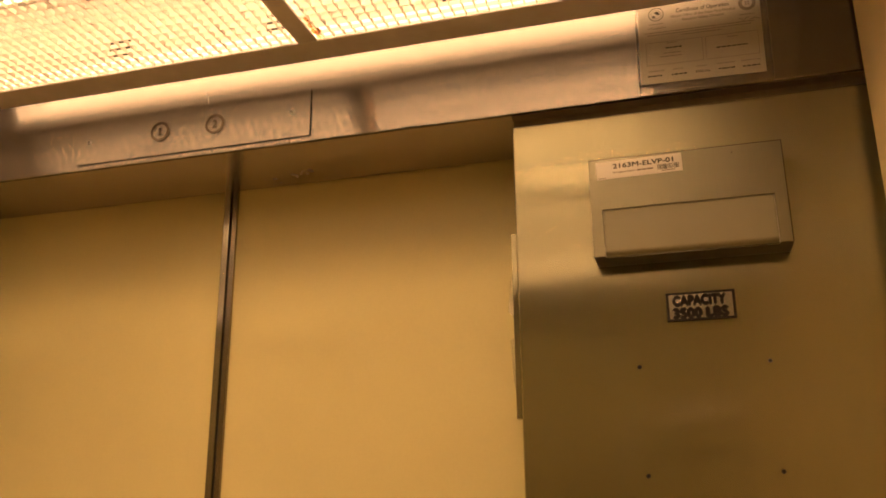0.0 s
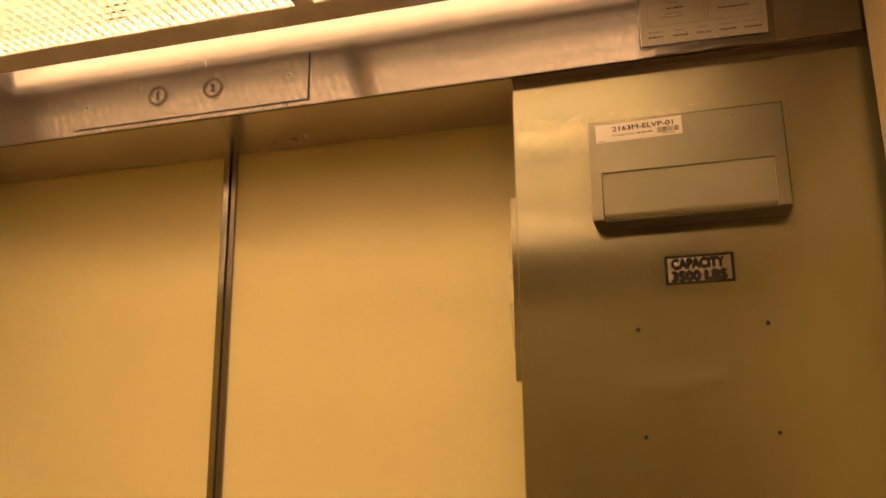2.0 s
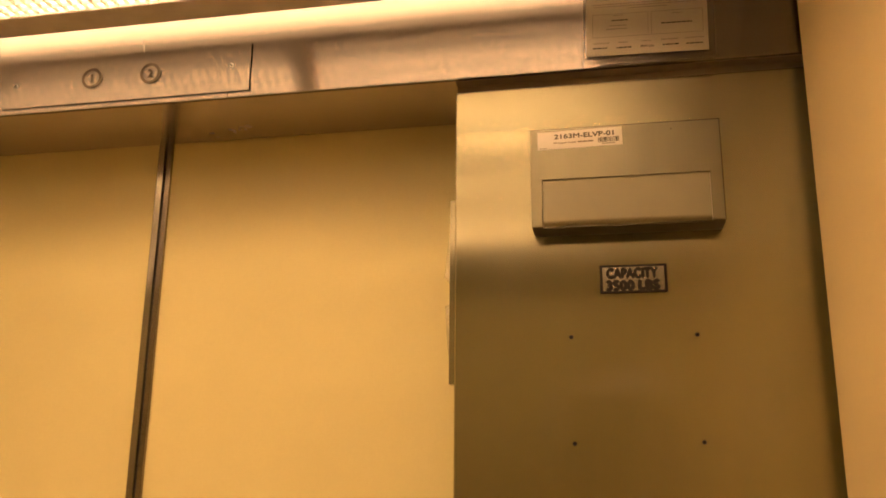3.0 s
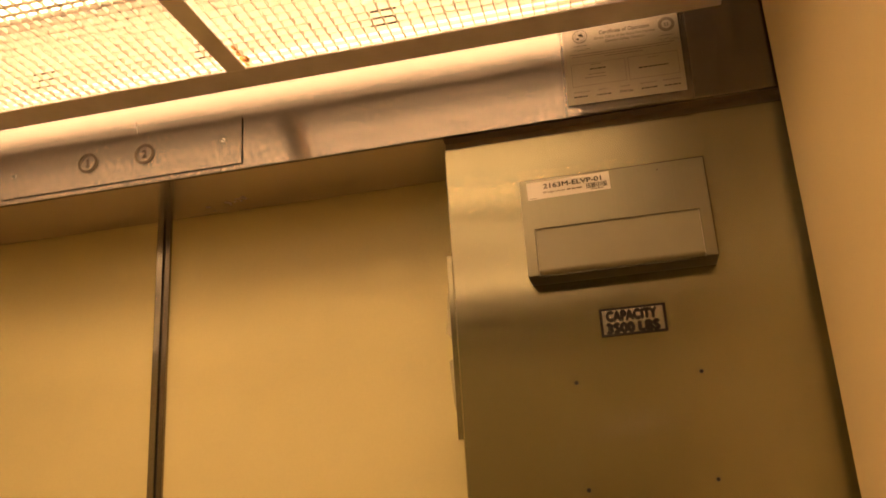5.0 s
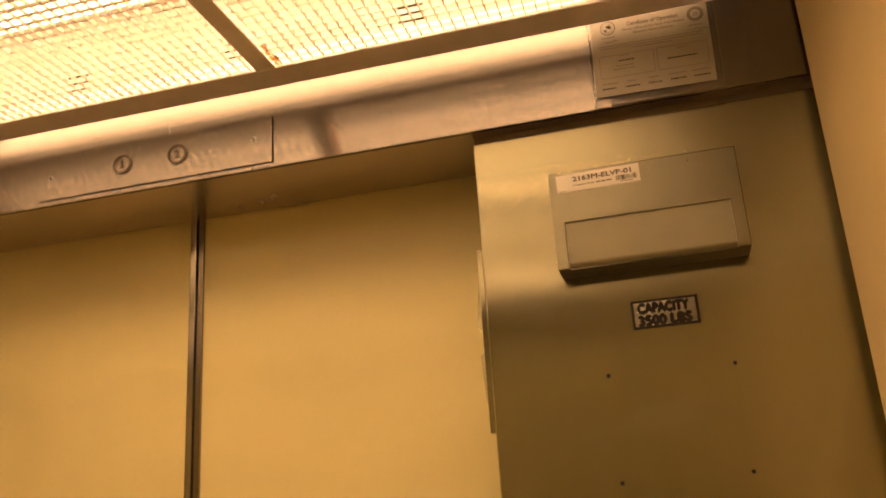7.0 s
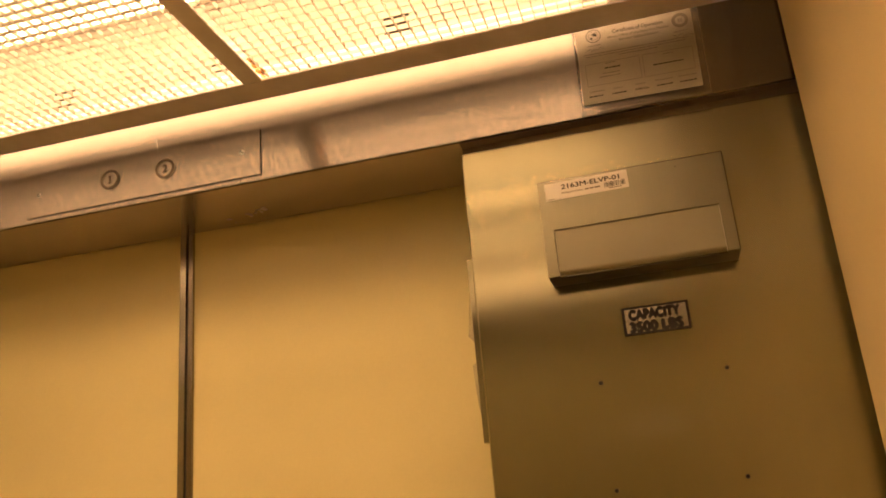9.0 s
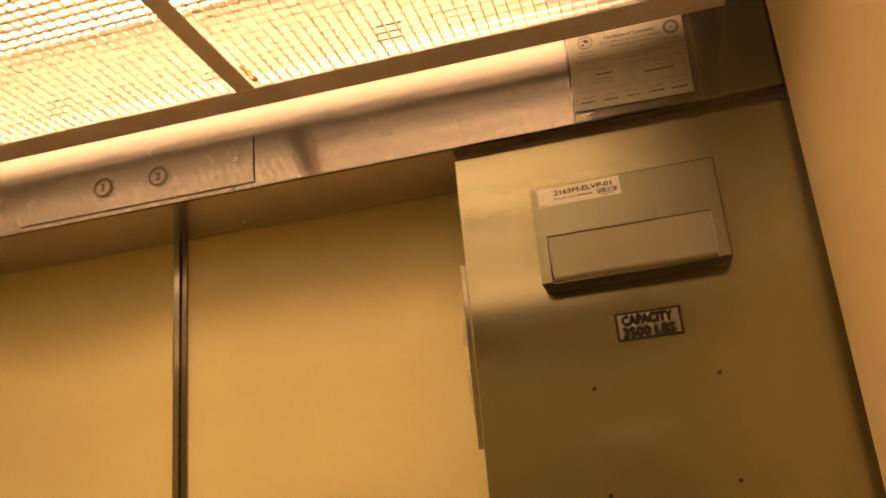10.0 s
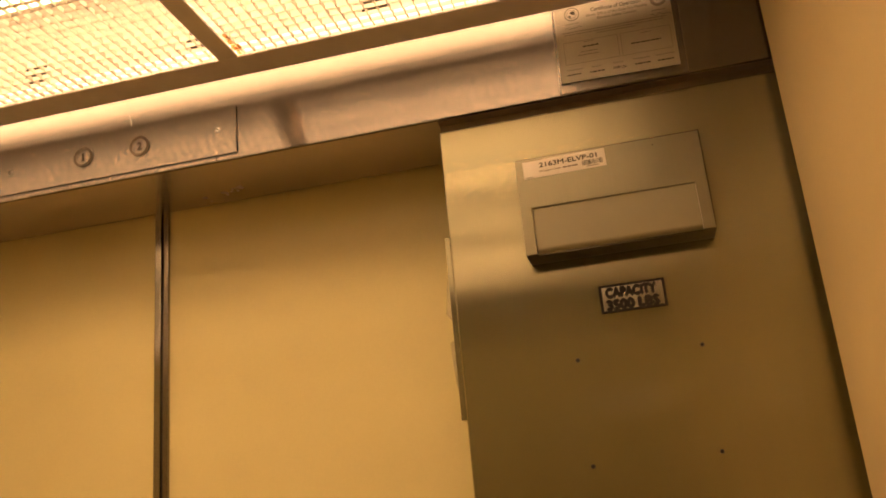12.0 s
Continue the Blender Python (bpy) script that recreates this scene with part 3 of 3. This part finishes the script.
pieces.append(("support_text", lettering("FM Support Center", 0.0034, 0.6765, LY - 0.0002, 2.0157, width=0.030, depth=0.0001, bold=0.00008), SOFT_INK, ""))
for a, b in ((0.7085, 0.7140), (0.7150, 0.7205), (0.7215, 0.7290)):
    add_box(bm, a, b, LY - 0.0002, LY, 2.0157, 2.0176)
pieces.append(("small_print", bm, SOFT_INK, ""))
pieces.append(("lower_print", box(0.740, 0.757, LY - 0.0002, LY, 2.0112, 2.0122), SOFT_INK, ""))
pieces.append(("corner_print", box(0.6575, 0.667, LY - 0.0002, LY, 2.0098, 2.0106), SOFT_INK, ""))
kids = []
for name, bm, mat, lab in pieces:
    bmesh.ops.transform(bm, matrix=lean, verts=bm.verts[:])
    kids.append(part(name, bm, mat, tag, lab))
under(tag, kids)

# ---- capacity plate ----
CX0, CX1, CZ0, CZ1, CY = 0.730, 0.8165, 1.821, 1.8585, -0.0028
cap = thing("capacity_plate", "small etched steel plate that reads CAPACITY 3500 LBS", "sign", ((CX0 + CX1) / 2, 0.0, CZ0))
border = sheet(rect(CX0, CX1, CZ0, CZ1), [rect(CX0 + 0.0035, CX1 - 0.0035, CZ0 + 0.0025, CZ1 - 0.0028)[::-1]], CY - 0.0003, CY + 0.0008)
kids = [part("plate", box(CX0 + 0.0005, CX1 - 0.0005, CY, -0.0001, CZ0 + 0.0005, CZ1 - 0.0005), STEEL_PLATE, cap), part("border", border, INK, cap, "black border"),
        part("upper_line", lettering("CAPACITY", 0.0178, CX0 + 0.0085, CY - 0.0003, 1.8412, width=0.0675, depth=0.0003, bold=0.0016), INK, cap, "black word CAPACITY"),
        part("lower_line", lettering("3500 LBS", 0.0178, CX0 + 0.0075, CY - 0.0003, 1.8245, width=0.0705, depth=0.0003, bold=0.0016), INK, cap, "black words 3500 LBS")]
under(cap, kids)
bow = Matrix.Translation((0, CY, CZ0)) @ Matrix.Rotation(radians(-1.1), 4, "X") @ Matrix.Translation((0, -CY, -CZ0))
for c in kids:  # the plate stands off a little at its lower edge
    c.data.transform(bow)

# ---- certificate in a clear sleeve on the transom ----
SY = FACE - 0.0035
cert = thing("certificate", "printed operating certificate in a clear plastic sleeve", "notice", (0.806, FACE, 2.137))
tilt = Matrix.Translation((0.806, 0, 2.148)) @ Matrix.Rotation(radians(1.25), 4, "Y") @ Matrix.Translation((-0.806, 0, -2.148))
PX0, PX1, PZ0, PZ1 = 0.7225, 0.8865, 2.149, 2.271
pieces = [("paper", box(PX0, PX1, SY, SY + 0.0006, PZ0, PZ1), PAPER, "white printed paper"),
          ("sleeve", box(0.7185, 0.8955, SY - 0.0012, SY - 0.0006, 2.1365, 2.276, bevel=0.0002), SLEEVE, "clear plastic sleeve"),
          ("sleeve_back", box(0.7185, 0.8955, SY + 0.0010, FACE - 0.0002, 2.1365, 2.276), SLEEVE, ""),
          ("sleeve_rim", sheet(rect(0.7180, 0.8960, 2.1360, 2.2765), [rect(0.7190, 0.8950, 2.1371, 2.2754)[::-1]], SY - 0.0016, SY - 0.0012), TAPE, "welded clear rim"),
          ("sleeve_fold", box(0.7940, 0.8060, SY - 0.0015, SY - 0.0012, 2.1412, 2.1420), TAPE, ""),
          ("sleeve_fold", box(0.8380, 0.8480, SY - 0.0015, SY - 0.0012, 2.1414, 2.1421), TAPE, "")]
TY = SY - 0.0001
words = random.Random(4)


def word_row(a, b, z, h):
    """A line of unreadable print: short bars of word length with gaps."""
    bm, x = bmesh.new(), a
    while x < b - 0.0012:
        w = min(words.uniform(0.002, 0.0065), b - x)
        add_box(bm, x, x + w, TY - 0.0001, TY, z + words.uniform(0, 0.0002), z + h)
        x += w + 0.0011
    return bm


for text, size, z, width, mat in (("Certificate of Operation", 0.0086, 2.2553, 0.071, INK), ("Illinois Office of the State Fire Marshal", 0.0058, 2.2478, 0.086, SOFT_INK), ("Elevator Safety Division", 0.0058, 2.2412, 0.055, SOFT_INK)):
    pieces.append(("heading", lettering(text, size, 0.8105 - width / 2, TY, z, width=width, depth=0.0001, bold=0.0001), mat, ""))
pieces.append(("weight_text", lettering("3500 Lbs.", 0.0048, 0.7955, TY, 2.1585, width=0.0195, depth=0.0001, bold=0.00008), INK, ""))
for a, b, z in ((0.738, 0.757, 2.2400), (0.859, 0.879, 2.2375), (0.731, 0.878, 2.2265), (0.734, 0.874, 2.2228), (0.780, 0.836, 2.2190),
                (0.760, 0.774, 2.2085), (0.840, 0.854, 2.2065), (0.755, 0.778, 2.1930), (0.750, 0.780, 2.1880)):
    pieces.append(("fine_print", word_row(a, b, z, 0.0012), SOFT_INK, ""))
for text, x, z, width in (("Certificate #", 0.7325, 2.1668, 0.0215), ("Serial #", 0.7665, 2.1668, 0.0130), ("Capacity", 0.7965, 2.1672, 0.0145), ("Date Inspected", 0.8240, 2.1675, 0.0235), ("Expiration Date", 0.8560, 2.1675, 0.0245)):
    pieces.append(("column_heading", lettering(text, 0.0034, x, TY, z, width=width, depth=0.0001, bold=0.00005), SOFT_INK, ""))
for a, b, z in ((0.758, 0.780, 2.2006), (0.825, 0.866, 2.1918), (0.732, 0.751, 2.1592), (0.764, 0.784, 2.1587), (0.826, 0.849, 2.1592), (0.857, 0.880, 2.1588)):
    pieces.append(("typed_entry", word_row(a, b, z, 0.0021), INK, ""))
for x0, x1 in ((0.7315, 0.8075), (0.8115, 0.8805)):
    pieces.append(("ruled_box", sheet(rect(x0, x1, 2.1765, 2.2118), [rect(x0 + 0.0005, x1 - 0.0005, 2.1770, 2.2113)[::-1]], TY - 0.0001, TY), SOFT_INK, ""))
bm = bmesh.new()
add_ring(bm, 0.7480, 2.2560, 0.0096, 0.0106, TY - 0.0001, TY, 28)
add_ring(bm, 0.7480, 2.2560, 0.0066, 0.0071, TY - 0.0001, TY, 24)
for a in range(7):
    add_disc(bm, 0.7480 + 0.0036 * math.cos(a * 1.9), 2.2560 + 0.0036 * math.sin(a * 2.3), 0.0016, TY - 0.0001, TY, 8)
pieces.append(("round_seal", bm, INK, "round printed seal"))
bm = bmesh.new()
add_ring(bm, 0.8700, 2.2554, 0.0068, 0.0115, TY - 0.0001, TY, 28)
for k in range(4):
    add_box(bm, 0.8671 + 0.0036 * (k % 2), 0.8694 + 0.0036 * (k % 2), TY - 0.0001, TY, 2.2525 + 0.0032 * (k // 2), 2.2548 + 0.0032 * (k // 2))
pieces.append(("round_seal", bm, SOFT_INK, "round dark printed seal"))


def scrawl(x, z, length, seed):
    """A wavy pen stroke, as a thin flat ribbon."""
    rng = random.Random(seed)
    bm, last = bmesh.new(), None
    ph = [rng.uniform(0, 6.3) for _ in range(3)]
    for k in range(33):
        s = k / 32
        px = x + s * length + 0.0012 * math.sin(26 * s + ph[0])
        pz = z + 0.0022 * math.sin(19 * s + ph[1]) * (1 - 0.5 * s) + 0.001 * math.sin(43 * s + ph[2])
        row = [bm.verts.new((px, TY - 0.0001, pz + d)) for d in (-0.0003, 0.0003)]
        if last:
            bm.faces.new((last[0], row[0], row[1], last[1]))
        last = row
    bmesh.ops.solidify(bm, geom=bm.faces[:], thickness=0.0001)
    return bm


pieces.append(("signature", scrawl(0.735, 2.2340, 0.025, 3), INK, ""))
pieces.append(("signature", scrawl(0.856, 2.2310, 0.029, 8), INK, ""))
kids = []
for name, bm, mat, lab in pieces:
    bmesh.ops.transform(bm, matrix=tilt, verts=bm.verts[:])
    kids.append(part(name, bm, mat, cert, lab))
under(cert, kids)

# ---- strip and tabs on the door jamb ----
strip = thing("jamb_strip", "slim satin steel strip on the steel door jamb", "strip", (JAMB, 0.03, 1.705))
under(strip, [part("strip", box(JAMB - 0.0095, JAMB, 0.012, 0.030, 1.705, 1.965, bevel=0.0006), STEEL_V, strip)])


def peeling_tab(profile, label):
    """A stiff clear tab that stands off the strip; profile: how far it stands off, height."""
    z0 = min(z for _, z in profile)
    ob = thing("plastic_tab", label, "tab", (JAMB - 0.0075, 0.02, z0), "tabs on the jamb strip")
    bm = bmesh.new()
    front, back = ([bm.verts.new((JAMB - 0.0096 - off, y, z)) for off, z in profile] for y in (0.0125, 0.027))
    bm.faces.new(front)
    bm.faces.new(back)
    for k in range(len(profile)):
        j = (k + 1) % len(profile)
        bm.faces.new((front[k], front[j], back[j], back[k]))
    under(ob, [part("tab", bm, TAPE, ob)])


peeling_tab([(0.0, 1.912), (0.0022, 1.900), (0.0060, 1.862), (0.0074, 1.853), (0.0030, 1.848), (0.0, 1.843)], "clear plastic tab standing off the jamb strip")
peeling_tab([(0.0, 1.815), (0.0052, 1.812), (0.0044, 1.790), (0.0020, 1.756), (0.0, 1.742)], "clear plastic tab tapering off the jamb strip")
